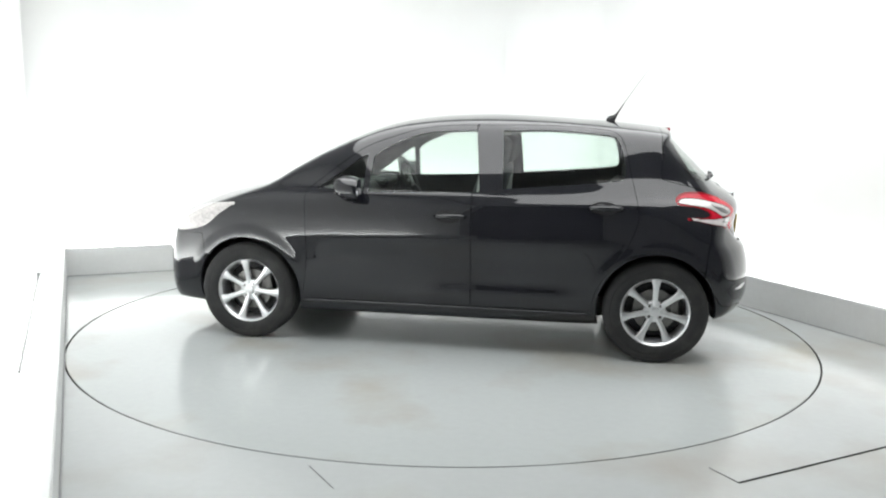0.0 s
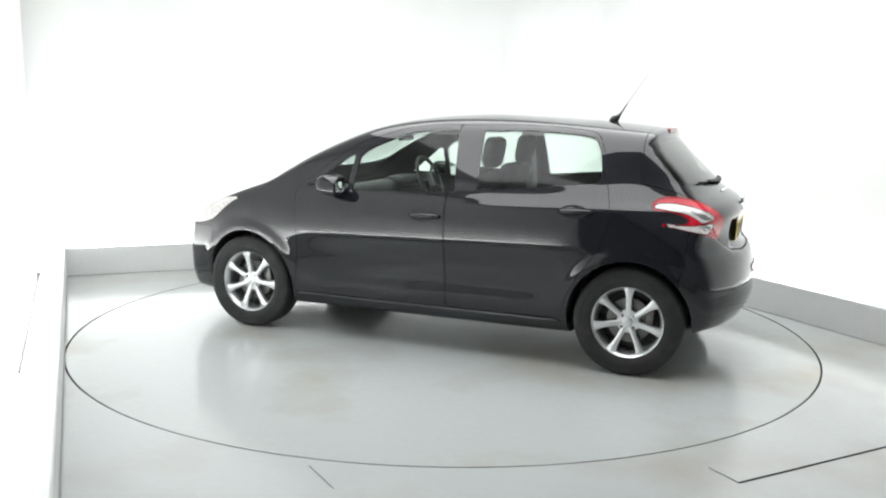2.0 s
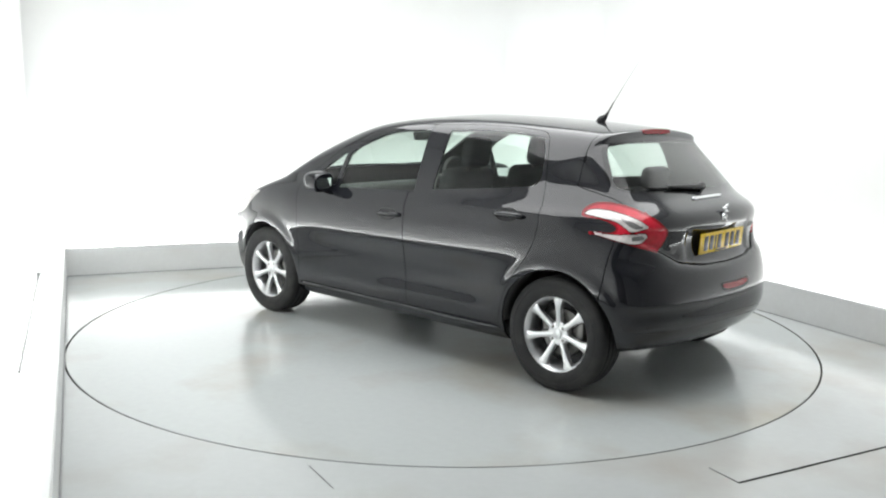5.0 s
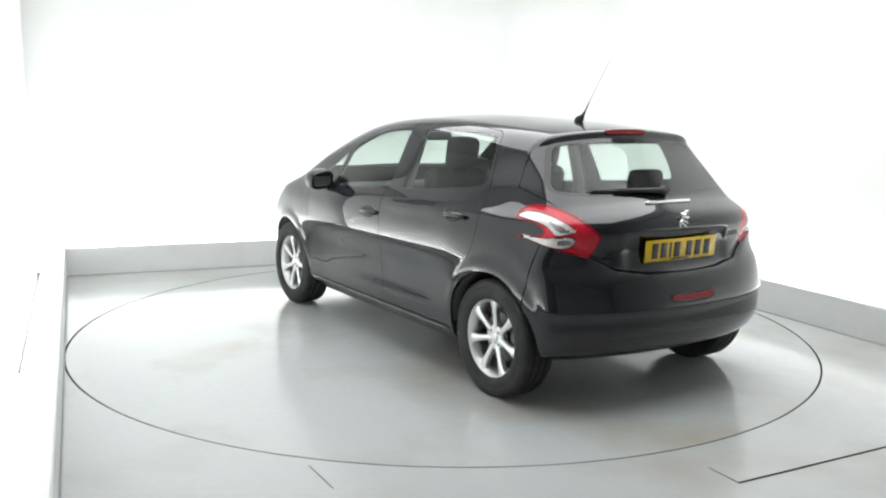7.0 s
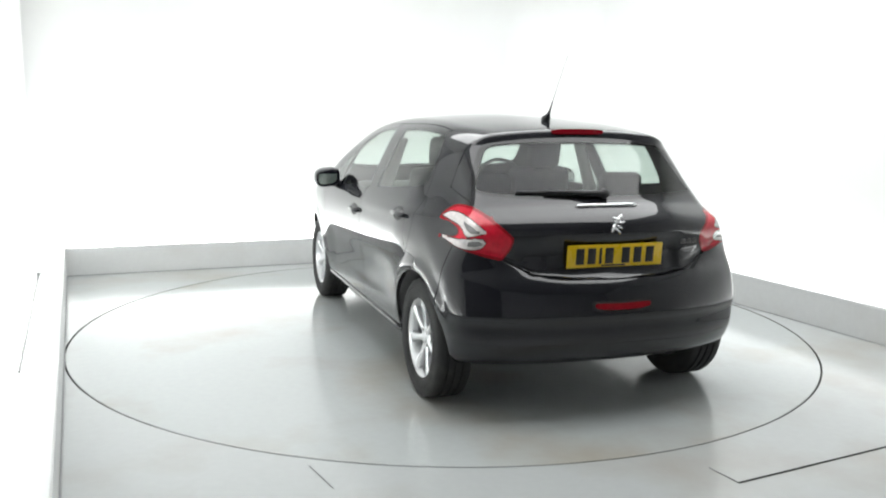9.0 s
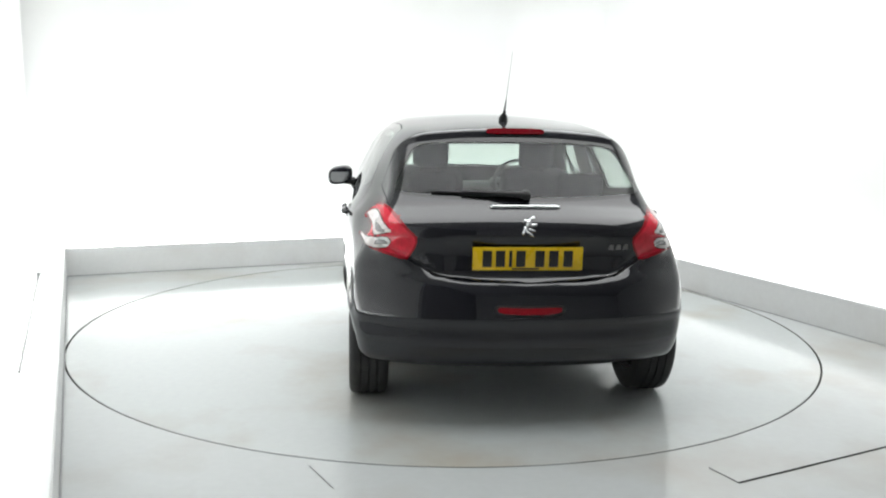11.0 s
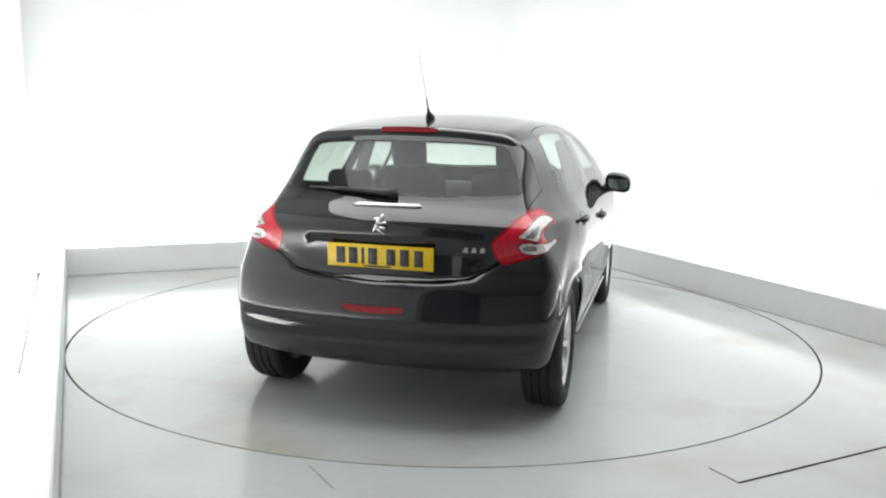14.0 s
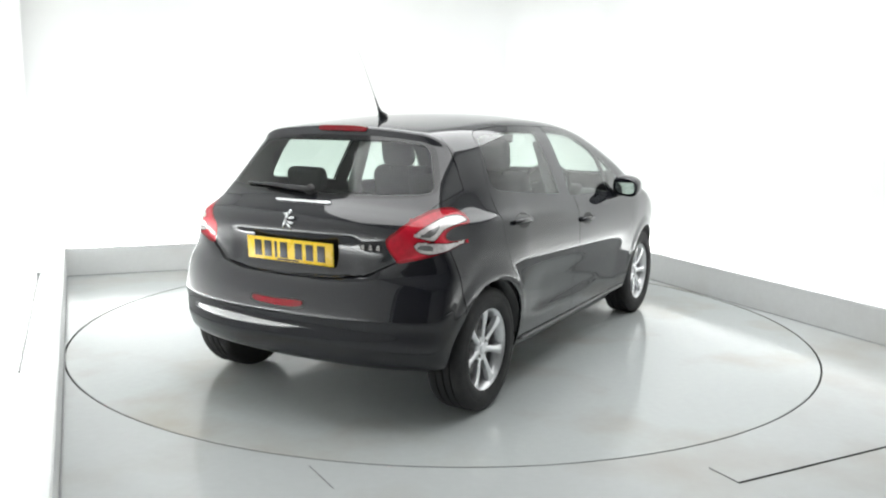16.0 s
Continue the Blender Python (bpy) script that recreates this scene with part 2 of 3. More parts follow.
# ---- body form ----
PROFILE = [(2.00, .20), (2.055, .27), (2.07, .40), (2.065, .55), (2.03, .68), (1.95, .765), (1.73, .86), (1.42, .955), (1.20, 1.025),
           (1.02, 1.125), (.82, 1.235), (.62, 1.325), (.42, 1.39), (.22, 1.425), (0, 1.443), (-.25, 1.45), (-.60, 1.443), (-.95, 1.42),
           (-1.18, 1.400), (-1.330, 1.383), (-1.354, 1.366), (-1.346, 1.344), (-1.405, 1.276), (-1.53, 1.155), (-1.645, 1.045), (-1.70, 1.01), (-1.765, .965), (-1.79, .91), (-1.778, .80),
           (-1.792, .73), (-1.828, .68), (-1.858, .60), (-1.877, .515), (-1.866, .483), (-1.862, .38), (-1.80, .285), (-1.60, .24), (-1.0, .20), (0, .19), (1.2, .19)]
SHARP = {19, 20, 21, 32}
WIDTH = [(.10, .70), (.20, .775), (.27, .812), (.36, .835), (.50, .852), (.62, .862), (.72, .868), (.80, .866), (.88, .855), (.94, .838), (.99, .812),
         (1.06, .782), (1.15, .737), (1.25, .684), (1.34, .630), (1.40, .585), (1.5, .50)]
NOSE = [(-3, 0), (.9, 0), (1.2, .012), (1.5, .045), (1.75, .105), (1.95, .19), (2.1, .30)]
TAIL_LOW = [(-2.0, .16), (-1.85, .096), (-1.7, .059), (-1.5, .021), (-1.2, .004), (-.9, 0), (3, 0)]
TAIL_HIGH = [(-2.0, .24), (-1.7, .145), (-1.5, .105), (-1.3, .072), (-1.0, .030), (-.6, .006), (-.3, 0), (.3, 0), (.8, .012), (1.2, .05), (3, .2)]


def smooth_curve(table, n=400):
    """A smooth curve through a table of pairs, sampled evenly."""
    a = np.array(table, float)
    xs = np.linspace(a[0, 0], a[-1, 0], n)
    d = np.diff(a[:, 1]) / np.diff(a[:, 0])
    m = np.concatenate([[d[0]], np.where(d[1:] * d[:-1] > 0, 2 * d[1:] * d[:-1] / np.where(d[1:] + d[:-1] == 0, 1, d[1:] + d[:-1]), 0), [d[-1]]])
    i = np.clip(np.searchsorted(a[:, 0], xs) - 1, 0, len(a) - 2)
    h = a[i + 1, 0] - a[i, 0]
    t = (xs - a[i, 0]) / h
    ys = (2 * t**3 - 3 * t**2 + 1) * a[i, 1] + (t**3 - 2 * t**2 + t) * h * m[i] + (3 * t**2 - 2 * t**3) * a[i + 1, 1] + (t**3 - t**2) * h * m[i + 1]
    return xs, ys


def rounded_loop(points, sharp=(), steps=5):
    """A closed loop through points, smooth but at the sharp ones."""
    p, out = np.array(points, float), []
    n = len(p)
    for i in range(n):
        a, b, c, d = p[i - 1], p[i], p[(i + 1) % n], p[(i + 2) % n]
        m0 = (c - b) * .5 if i in sharp else (c - a) / 2
        m1 = (c - b) * .5 if (i + 1) % n in sharp else (d - b) / 2
        lim = np.linalg.norm(c - b) * 1.1
        for m in (m0, m1):
            m *= min(1, lim / max(np.linalg.norm(m), 1e-9))
        for t in np.arange(steps) / steps:
            out.append((2 * t**3 - 3 * t**2 + 1) * b + (t**3 - 2 * t**2 + t) * m0 + (3 * t**2 - 2 * t**3) * c + (t**3 - t**2) * m1)
    return np.array(out)


def loop_distance(u, w, loop):
    """Signed distance from the points (u, w) to a closed loop, negative inside."""
    best, inside = np.full(u.shape, 1e9), np.zeros(u.shape, bool)
    for a, b in zip(loop, np.roll(loop, -1, 0)):
        e = b - a
        t = np.clip(((u - a[0]) * e[0] + (w - a[1]) * e[1]) / max(e @ e, 1e-12), 0, 1)
        best = np.minimum(best, (u - a[0] - t * e[0])**2 + (w - a[1] - t * e[1])**2)
        if a[1] != b[1]:
            inside ^= ((a[1] > w) != (b[1] > w)) & (u < e[0] * (w - a[1]) / e[1] + a[0])
    return np.sqrt(best) * np.where(inside, -1, 1)


SIDE_LOOP = rounded_loop(PROFILE, SHARP, 6)
CURVES = [smooth_curve(c) for c in (WIDTH, NOSE, TAIL_LOW, TAIL_HIGH)]


def fade(v, a, b):
    t = np.clip((v - a) / (b - a), 0, 1)
    return t * t * (3 - 2 * t)


def half_width(x, z):
    base, nose, low, high = (np.interp(q, *c) for q, c in zip((z, x, x, x), CURVES))
    tail = fade(-x, 1.2, 1.6)
    up = fade(z, .88 - .20 * tail, 1.10 - .04 * tail)
    w = base - nose - low * (1 - up) - high * up
    for hub in (1.269, -1.269):                      # flared wheel arches
        r = np.hypot(x - hub, z - .31)
        w = w + .010 * fade(r, .425, .380) * fade(z, .36, .54) * (1 - up)
    w = w - .042 * fade(-x, .90, 1.45) * fade(z, .50, .84) * (1 - .8 * fade(z, 1.08, 1.28))                   # shoulders drawn in towards the tail
    w = w - .0135 * fade(z, .69, .555) * fade(z, .355 - .14 * fade(x, -.1, .45), .45) * fade(np.abs(x + .02), .95, .62)   # hollow in the doors
    w = w + .008 * np.exp(-((z - (.885 + .055 * fade(x, .4, -1.4))) / .022)**2) * fade(x, .1, -.5)          # shoulder crease
    w = w + .007 * np.exp(-((z - .258) / .013)**2) * fade(np.abs(x), .98, .88)                                # lip of the sill
    return w


def round_corner(x, y, z):
    """How far a point lies round the rear corner."""
    return -x - y - .05 * fade(-x, 1.2, 1.6) * fade(z, .75, .95)


def bumper_seam(x, y, z):
    """Height of the curved top edge of the rear bumper."""
    return np.interp(round_corner(x, y, z), (.60, .70, .95, 1.15, 1.33, 1.55, 1.9), (.905, .886, .832, .776, .712, .690, .682))


def body_form(x, y, z):
    y = np.abs(y)
    bow = (.17 * y**2 + .22 * y**4) * fade(-x, .9, 1.7) * (1 - .35 * fade(z, .95, 1.2))
    xe = np.where(x > 0, x + .50 * y**2 * fade(x, .8, 2.0), x - bow)
    tail = fade(-x, 1.35, 1.55)
    drop = bumper_seam(x, y, z) - z
    xe = xe + tail * (.012 * fade(drop, -.006, .016) - .012 * np.exp(-((drop + .012) / .011)**2))   # bumper ledge and the groove above it
    xe = xe - .012 * fade(y, .395, .335) * fade(z, .675, .73) * fade(z, .892, .858) * tail            # number plate recess
    ze = z + .13 * y**2 * fade(z, .7, 1.3)
    a = loop_distance(xe, ze, SIDE_LOOP)
    b = y - half_width(x, z)
    k = .05 + .045 * fade(z, .93, 1.25) * fade(x, -2.0, -1.25)
    h = np.clip(k - np.abs(a - b), 0, None) / k
    return np.maximum(a, b) + h * h * k * .25


def cast(origin, way, reach):
    """Where rays from inside leave the body."""
    lo, hi = np.zeros(len(origin)), np.full(len(origin), reach)
    for _ in range(26):
        mid = (lo + hi) / 2
        p = origin + way * mid[:, None]
        out = body_form(p[:, 0], p[:, 1], p[:, 2]) > 0
        hi, lo = np.where(out, mid, hi), np.where(out, lo, mid)
    return origin + way * hi[:, None]

# ---- cutting the body into panels ----


def cut(bm, rule):
    """Splits faces along the line where rule(x, y, z) is zero."""
    bm.verts.ensure_lookup_table()
    bm.verts.index_update()
    co = np.array([v.co[:] for v in bm.verts])
    d = rule(co[:, 0], co[:, 1], co[:, 2])
    d[np.abs(d) < .0006] = 0
    on_line = {bm.verts[i] for i in np.nonzero(d == 0)[0]}
    idx = np.array([[e.verts[0].index, e.verts[1].index] for e in bm.edges])
    bm.edges.ensure_lookup_table()
    crossing = [(bm.edges[i], d[idx[i, 0]], d[idx[i, 1]]) for i in np.nonzero(d[idx[:, 0]] * d[idx[:, 1]] < 0)[0]]
    touched = set()
    for e, d0, d1 in crossing:
        _, v = bmesh.utils.edge_split(e, e.verts[0], float(d0 / (d0 - d1)))
        on_line.add(v)
        touched.update(v.link_faces)
    for f in list(touched):
        hits = [v for v in f.verts if v in on_line]
        if len(hits) < 2:
            continue
        n = len(f.verts)
        pos = {v: i for i, v in enumerate(f.verts)}
        best = max(((abs(pos[a] - pos[b]), a, b) for i, a in enumerate(hits) for b in hits[i + 1:] if abs(pos[a] - pos[b]) not in (1, n - 1)),
                   key=lambda q: min(q[0], n - q[0]), default=None)
        if best:
            bmesh.utils.face_split(f, best[1], best[2])


def body_grid():
    """The left half of the body as one fine sheet."""
    xs, ys, zs = np.linspace(-1.92, 2.1, 190), np.linspace(0, .87, 40), np.linspace(.2, 1.46, 66)
    bm = bmesh.new()
    lo, hi = np.array((-1.0, 0, .55)), np.array((1.2, .35, .85))

    def sheet(us, vs, place, flip):
        p = np.array([place(u, v) for u in us for v in vs])
        o = np.clip(p, lo, hi)
        w = p - o
        w /= np.linalg.norm(w, axis=1)[:, None]
        q = cast(o, w, 1.6)
        q[p[:, 1] == 0, 1] = 0
        vv = [bm.verts.new(c) for c in q]
        n = len(vs)
        for i in range(len(us) - 1):
            for j in range(n - 1):
                f = (vv[i * n + j], vv[(i + 1) * n + j], vv[(i + 1) * n + j + 1], vv[i * n + j + 1])
                bm.faces.new(f[::-1] if flip else f)

    sheet(xs, zs, lambda x, z: (x, .87, z), True)
    sheet(xs, ys, lambda x, y: (x, y, 1.46), False)
    sheet(xs, ys, lambda x, y: (x, y, .2), True)
    sheet(ys, zs, lambda y, z: (2.1, y, z), False)
    sheet(ys, zs, lambda y, z: (-1.92, y, z), True)
    bmesh.ops.remove_doubles(bm, verts=bm.verts, dist=.0008)
    bmesh.ops.recalc_face_normals(bm, faces=bm.faces)
    bm.faces.ensure_lookup_table()
    lean = sum(f.normal.dot(f.calc_center_median() - Vector((0, 0, .7))) for f in list(bm.faces)[::50])
    if lean < 0:
        bmesh.ops.reverse_faces(bm, faces=bm.faces)
    return bm


def side_rule(points, sharp=(), y_min=.42):
    loop = rounded_loop(points, sharp, 4)
    return lambda x, y, z: np.maximum(loop_distance(x, z, loop), y_min - y)


def rear_rule(points, sharp=(), x_max=-1.15):
    loop = rounded_loop(points, sharp, 4)
    return lambda x, y, z: np.maximum(loop_distance(y, z, loop), x - x_max)


def corner_rule(points, sharp=()):
    loop = rounded_loop(points, sharp, 4)
    return lambda x, y, z: np.maximum(loop_distance(round_corner(x, y, z), z, loop), np.maximum(x + 1.25, .3 - y))


def plan_rule(points, sharp=(), z_min=.6):
    loop = rounded_loop(points, sharp, 4)
    return lambda x, y, z: np.maximum(loop_distance(x, y, loop), z_min - z)


def arch_rule(x, y, z):
    return np.maximum(np.minimum(np.hypot(x - 1.269, z - .31), np.hypot(x + 1.269, z - .31)) - .350, .50 - y)


def bumper_rule(x, y, z):
    return np.maximum(z - bumper_seam(x, y, z), x + 1.545 + .10 * (z - .6))


CORNERS4 = {0, 1, 2, 3}
LENSES = [corner_rule([(.610, .957), (.657, .976), (.747, .977), (.862, .957), (.956, .930), (1.002, .906), (.945, .892), (.884, .884), (.842, .902), (.780, .929), (.694, .944)], {0, 5}),
          corner_rule([(.645, .868), (.795, .864), (.889, .872), (.989, .875), (1.018, .857), (.992, .828), (.928, .824), (.763, .844)], {0, 3, 5})]
CELLS = [corner_rule([(.800, .948), (.900, .930), (.958, .905), (.915, .897), (.868, .908)], {0, 1, 2, 3, 4}),
         corner_rule([(.905, .862), (.985, .864), (.990, .846), (.965, .837), (.900, .838)], {0, 1, 2, 3, 4})]
RULES = {
    "quarter_glass": side_rule([(.80, .985), (.53, 1.185), (.506, 1.18), (.518, .972)], CORNERS4),
    "front_glass": side_rule([(.482, .962), (.470, 1.175), (.40, 1.230), (.18, 1.322), (-.02, 1.345), (-.160, 1.350), (-.205, 1.0), (-.202, .988)], {0, 1, 5, 7}),
    "back_glass": side_rule([(-.345, 1.008), (-.325, 1.350), (-.60, 1.358), (-.88, 1.344), (-1.015, 1.305), (-1.066, 1.12), (-1.03, 1.072)], {0, 1}),
    "rear_screen": rear_rule([(-.3, 1.318), (.2, 1.315), (.38, 1.308), (.485, 1.294), (.530, 1.255), (.599, 1.125), (.605, 1.090), (.56, 1.077), (.2, 1.064), (-.3, 1.062)], {0, 9}, -1.12),
    "screen_border": rear_rule([(-.3, 1.336), (.2, 1.334), (.40, 1.318), (.51, 1.300), (.550, 1.268), (.614, 1.135), (.621, 1.088), (.588, 1.067), (.45, 1.055), (.2, 1.046), (-.3, 1.045)], {0, 10}, -1.12),
    "windscreen": plan_rule([(1.16, -.3), (1.13, .35), (1.05, .63), (.97, .69), (.62, .600), (.46, .545), (.40, .4), (.37, -.3)], {0, 7}, .98),
    "lamp_cell": lambda x, y, z: np.minimum(CELLS[0](x, y, z), CELLS[1](x, y, z)),
    "lamp_clear": lambda x, y, z: np.minimum(LENSES[0](x, y, z), LENSES[1](x, y, z)),
    "lamp_rim": lambda x, y, z: RULES["lamp_clear"](x, y, z) - .005,
    "lamp_band": lambda x, y, z: RULES["lamp_red"](x, y, z) + .011,
    "lamp_red": corner_rule([(.588, .951), (.627, .986), (.709, 1.015), (.836, 1.012), (.993, .973), (1.114, .920), (1.178, .880), (1.174, .822), (1.136, .773), (.974, .803), (.805, .838), (.63, .866), (.635, .872), (.755, .874), (.790, .893), (.755, .916), (.690, .934), (.600, .941)], {0, 8, 11}),
    "headlamp": side_rule([(1.33, .878), (1.50, .862), (1.62, .832), (1.76, .78), (1.84, .70), (1.75, .675), (1.57, .712), (1.45, .80)], {0, 4}),
    "front_door": side_rule([(.905, .30), (.868, .55), (.88, .93), (.850, .985), (.56, 1.215), (.41, 1.285), (.18, 1.356), (-.02, 1.378), (-.157, 1.382), (-.163, .285), (.2, .272), (.84, .262)], {0, 2, 8, 9, 11}),
    "back_door": side_rule([(-.169, .285), (-.163, 1.382), (-.6, 1.388), (-.88, 1.372), (-1.03, 1.328), (-1.10, 1.09), (-1.145, .88), (-1.10, .72), (-1.0, .575), (-.915, .42), (-.885, .295)], {0, 1, 10}),
    "rear_bumper": bumper_rule,
    "tailgate": rear_rule([(-.3, 1.40), (.40, 1.392), (.545, 1.365), (.605, 1.25), (.668, 1.10), (.655, 1.05), (.625, .97), (.60, .88), (.62, .64), (-.3, .60)], {0, 8, 9}, -1.275),
    "bonnet": plan_rule([(1.17, -.3), (1.13, .35), (1.06, .62), (1.3, .68), (1.6, .64), (1.85, .52), (1.93, .3), (1.95, -.3)], {0, 2, 7}, .70),
    "front_bumper": lambda x, y, z: np.maximum(z - .665, 1.575 + .1 * (z - .6) - x),
    "sill": lambda x, y, z: np.maximum(np.maximum(z - .268, np.abs(x) - .98), .6 - y),
}
GAPPED = {"front_door": .0013, "back_door": .0013, "rear_bumper": .0032, "tailgate": .0016, "bonnet": .0013, "front_bumper": .0013}


def body_regions():
    """The half body cut along every panel edge: lists of faces by panel."""
    bm = body_grid()
    cut(bm, arch_rule)
    c = np.array([f.calc_center_median()[:] for f in bm.faces])
    dead = arch_rule(*c.T) < 0
    bmesh.ops.delete(bm, geom=[f for f, k in zip(bm.faces[:], dead) if k], context="FACES")
    for name, rule in RULES.items():
        for shift in ((-GAPPED[name], GAPPED[name]) if name in GAPPED else (0,)):
            cut(bm, lambda x, y, z: rule(x, y, z) + shift)
    c = np.array([f.calc_center_median()[:] for f in bm.faces])
    label = np.full(len(c), "shell", object)
    for name in reversed(list(RULES)):
        d = RULES[name](*c.T)
        if name in GAPPED:
            label[(np.abs(d) < GAPPED[name]) & (label != "x")] = "gap"
            label[d <= -GAPPED[name]] = name
        else:
            label[d < 0] = name
    return bm, label


def sheet_of(bm, faces, mirror, both=False, inset=0.0):
    """A new mesh of some faces, on one side of the car or on both."""
    out = bmesh.new()
    for m in ((1, -1) if both else (mirror,)):
        seen = {}
        for f in faces:
            vs = []
            for v in f.verts:
                if v not in seen:
                    p = v.co - v.normal * inset
                    seen[v] = out.verts.new((p.x, p.y * m, p.z))
                vs.append(seen[v])
            if len(set(vs)) > 2 and not out.faces.get(vs):
                out.faces.new(vs if m == 1 else vs[::-1])
    if both:
        bmesh.ops.remove_doubles(out, verts=[v for v in out.verts if abs(v.co.y) < .002], dist=.0015)
    return out


def panel(name, faces, mat, parent, label="", sides=(1, -1), depth=.009):
    """A pressed panel of some faces of the body: its own edges are turned in, its sheen runs on over the gaps."""
    verts, normals, polys = [], [], []
    index, edges = {}, {}
    for m in sides:
        for f in faces:
            loop = []
            for v in (f.verts if m == 1 else reversed(f.verts)):
                key = (v, 0 if abs(v.co.y) < 1e-5 and len(sides) == 2 else m)
                if key not in index:
                    index[key] = len(verts)
                    n = v.normal.copy()
                    if abs(v.co.y) < 1e-5:
                        n.y = 0
                    n.normalize()
                    verts.append(Vector((v.co.x, v.co.y * m, v.co.z)))
                    normals.append(Vector((n.x, n.y * m, n.z)))
                loop.append(index[key])
            polys.append(loop)
            for a, b in zip(loop, loop[1:] + loop[:1]):
                edges[(a, b)] = edges.get((a, b), 0) + 1
    for a, b in [e for e in edges if (e[1], e[0]) not in edges]:
        p, q, n = verts[a], verts[b], (normals[a] + normals[b]).normalized()
        out = (q - p).cross(n).normalized()
        k = len(verts)
        verts += [p, q, q - normals[b] * depth, p - normals[a] * depth]
        normals += [(out + normals[a] * .5).normalized(), (out + normals[b] * .5).normalized(), out, out]
        polys.append([k + 1, k, k + 3, k + 2])
    mesh = bpy.data.meshes.new(name)
    mesh.from_pydata(verts, [], polys)
    mesh.polygons.foreach_set("use_smooth", [True] * len(polys))
    mesh.normals_split_custom_set_from_vertices(normals)
    mesh.materials.append(mat)
    ob = new(name, mesh)
    ob.parent = parent
    if label:
        ob["label"] = label
    return ob


def thick(ob, depth):
    mod = ob.modifiers.new("thickness", "SOLIDIFY")
    mod.thickness, mod.offset = depth, -1
    return ob


def on_rears(points):
    """Points (y, z) laid on the tail."""
    o = np.array([(-1.0, y, z) for y, z in points])
    return [Vector(p) for p in cast(o, np.tile((-1.0, 0, 0), (len(o), 1)), 1.2)]


def on_sides(points):
    """Points (x, z) laid on the left flank."""
    o = np.array([(x, 0, z) for x, z in points])
    return [Vector(p) for p in cast(o, np.tile((0, 1.0, 0), (len(o), 1)), 1.0)]


def on_rear(y, z):
    return on_rears([(y, z)])[0]


# ---- the car ----


def build_wheel(car, x, side):
    """A seven-spoke alloy wheel; its outer face looks along +y before it is set."""
    wheel = new("wheel")
    wheel.parent = car
    wheel.matrix_local = pose(x, .733 * side, .308, 0, 9 if x > 0 else 0, 0 if side > 0 else 180)
    tagged(wheel, "silver seven-spoke alloy wheel with black tyre")
    bm = bmesh.new()
    lathe(bm, [(.196, -.085), (.215, -.094), (.25, -.099), (.285, -.096), (.302, -.086), (.3085, -.07), (.3085, -.045), (.301, -.043), (.301, -.036), (.309, -.034), (.309, -.005), (.301, -.003), (.301, .003), (.309, .005),
               (.309, .034), (.301, .036), (.301, .043), (.3085, .045), (.3085, .07), (.302, .086), (.285, .096), (.265, .0985), (.262, .0965), (.258, .0985), (.235, .098), (.215, .094), (.203, .085)], 64)
    bmesh.ops.recalc_face_normals(bm, faces=bm.faces)
    part("tyre", bm, RUBBER, wheel, "black rubber tyre")
    bm = bmesh.new()
    lathe(bm, [(.200, -.088), (.206, -.085), (.190, -.06), (.175, -.03), (.178, .03), (.186, .060), (.200, .080), (.207, .084), (.209, .078), (.203, .070), (.19, .02), (.19, -.06), (.200, -.088)], 64)
    bmesh.ops.recalc_face_normals(bm, faces=bm.faces)
    rim = part("rim", bm, ALLOY, wheel, "silver alloy rim")
    for k in range(7):
        bm = bmesh.new()
        secs = []
        for r, half, front, deep in ((.030, .017, .058, .030), (.060, .0165, .061, .034), (.100, .0160, .066, .032), (.145, .0180, .072, .030), (.175, .0255, .075, .028), (.194, .036, .074, .026)):
            secs.append([bm.verts.new((r, y, h)) for h, y in ((-half, front - deep), (-half * .92, front - .006), (-half * .45, front), (half * .45, front), (half * .92, front - .006), (half, front - deep))])
        for a, b in zip(secs, secs[1:]):
            for j in range(6):
                bm.faces.new((a[j], a[(j + 1) % 6], b[(j + 1) % 6], b[j]))
        bm.faces.new(secs[0]), bm.faces.new(secs[-1][::-1])
        bmesh.ops.recalc_face_normals(bm, faces=bm.faces)
        bmesh.ops.rotate(bm, cent=(0, 0, 0), matrix=Matrix.Rotation(2 * math.pi * k / 7 + .22, 3, "Y"), verts=bm.verts)
        part("spoke", bm, ALLOY, rim)
    bm = bmesh.new()
    lathe(bm, [(0, .066), (.018, .066), (.026, .063), (.029, .058), (.060, .056), (.066, .050), (.066, .02), (0, .02)], 32)
    bmesh.ops.recalc_face_normals(bm, faces=bm.faces)
    part("hub", bm, ALLOY, rim)
    for k in range(4):
        a = 2 * math.pi * (k + .5) / 4
        bm = bmesh.new()
        lathe(bm, [(0, .060), (.008, .060), (.010, .056), (.010, .050)], 10)
        bmesh.ops.translate(bm, vec=(.046 * math.cos(a), 0, .046 * math.sin(a)), verts=bm.verts)
        part("wheel_bolt", bm, STEEL, rim)
    bm = bmesh.new()
    lathe(bm, [(.04, .012), (.128, .012), (.130, .008), (.130, -.008), (.04, -.008)], 40)
    bmesh.ops.recalc_face_normals(bm, faces=bm.faces)
    part("brake_disc", bm, STEEL, wheel, "grey steel brake disc")
    bm = bmesh.new()
    box(bm, (-.115, .004, .03), (.05, .05, .12), .012)
    part("brake_caliper", bm, STEEL, wheel)
    bm = bmesh.new()
    lathe(bm, [(0, -.045), (.186, -.045), (.186, -.052), (0, -.052)], 32)
    part("wheel_backing", bm, PLASTIC, wheel)


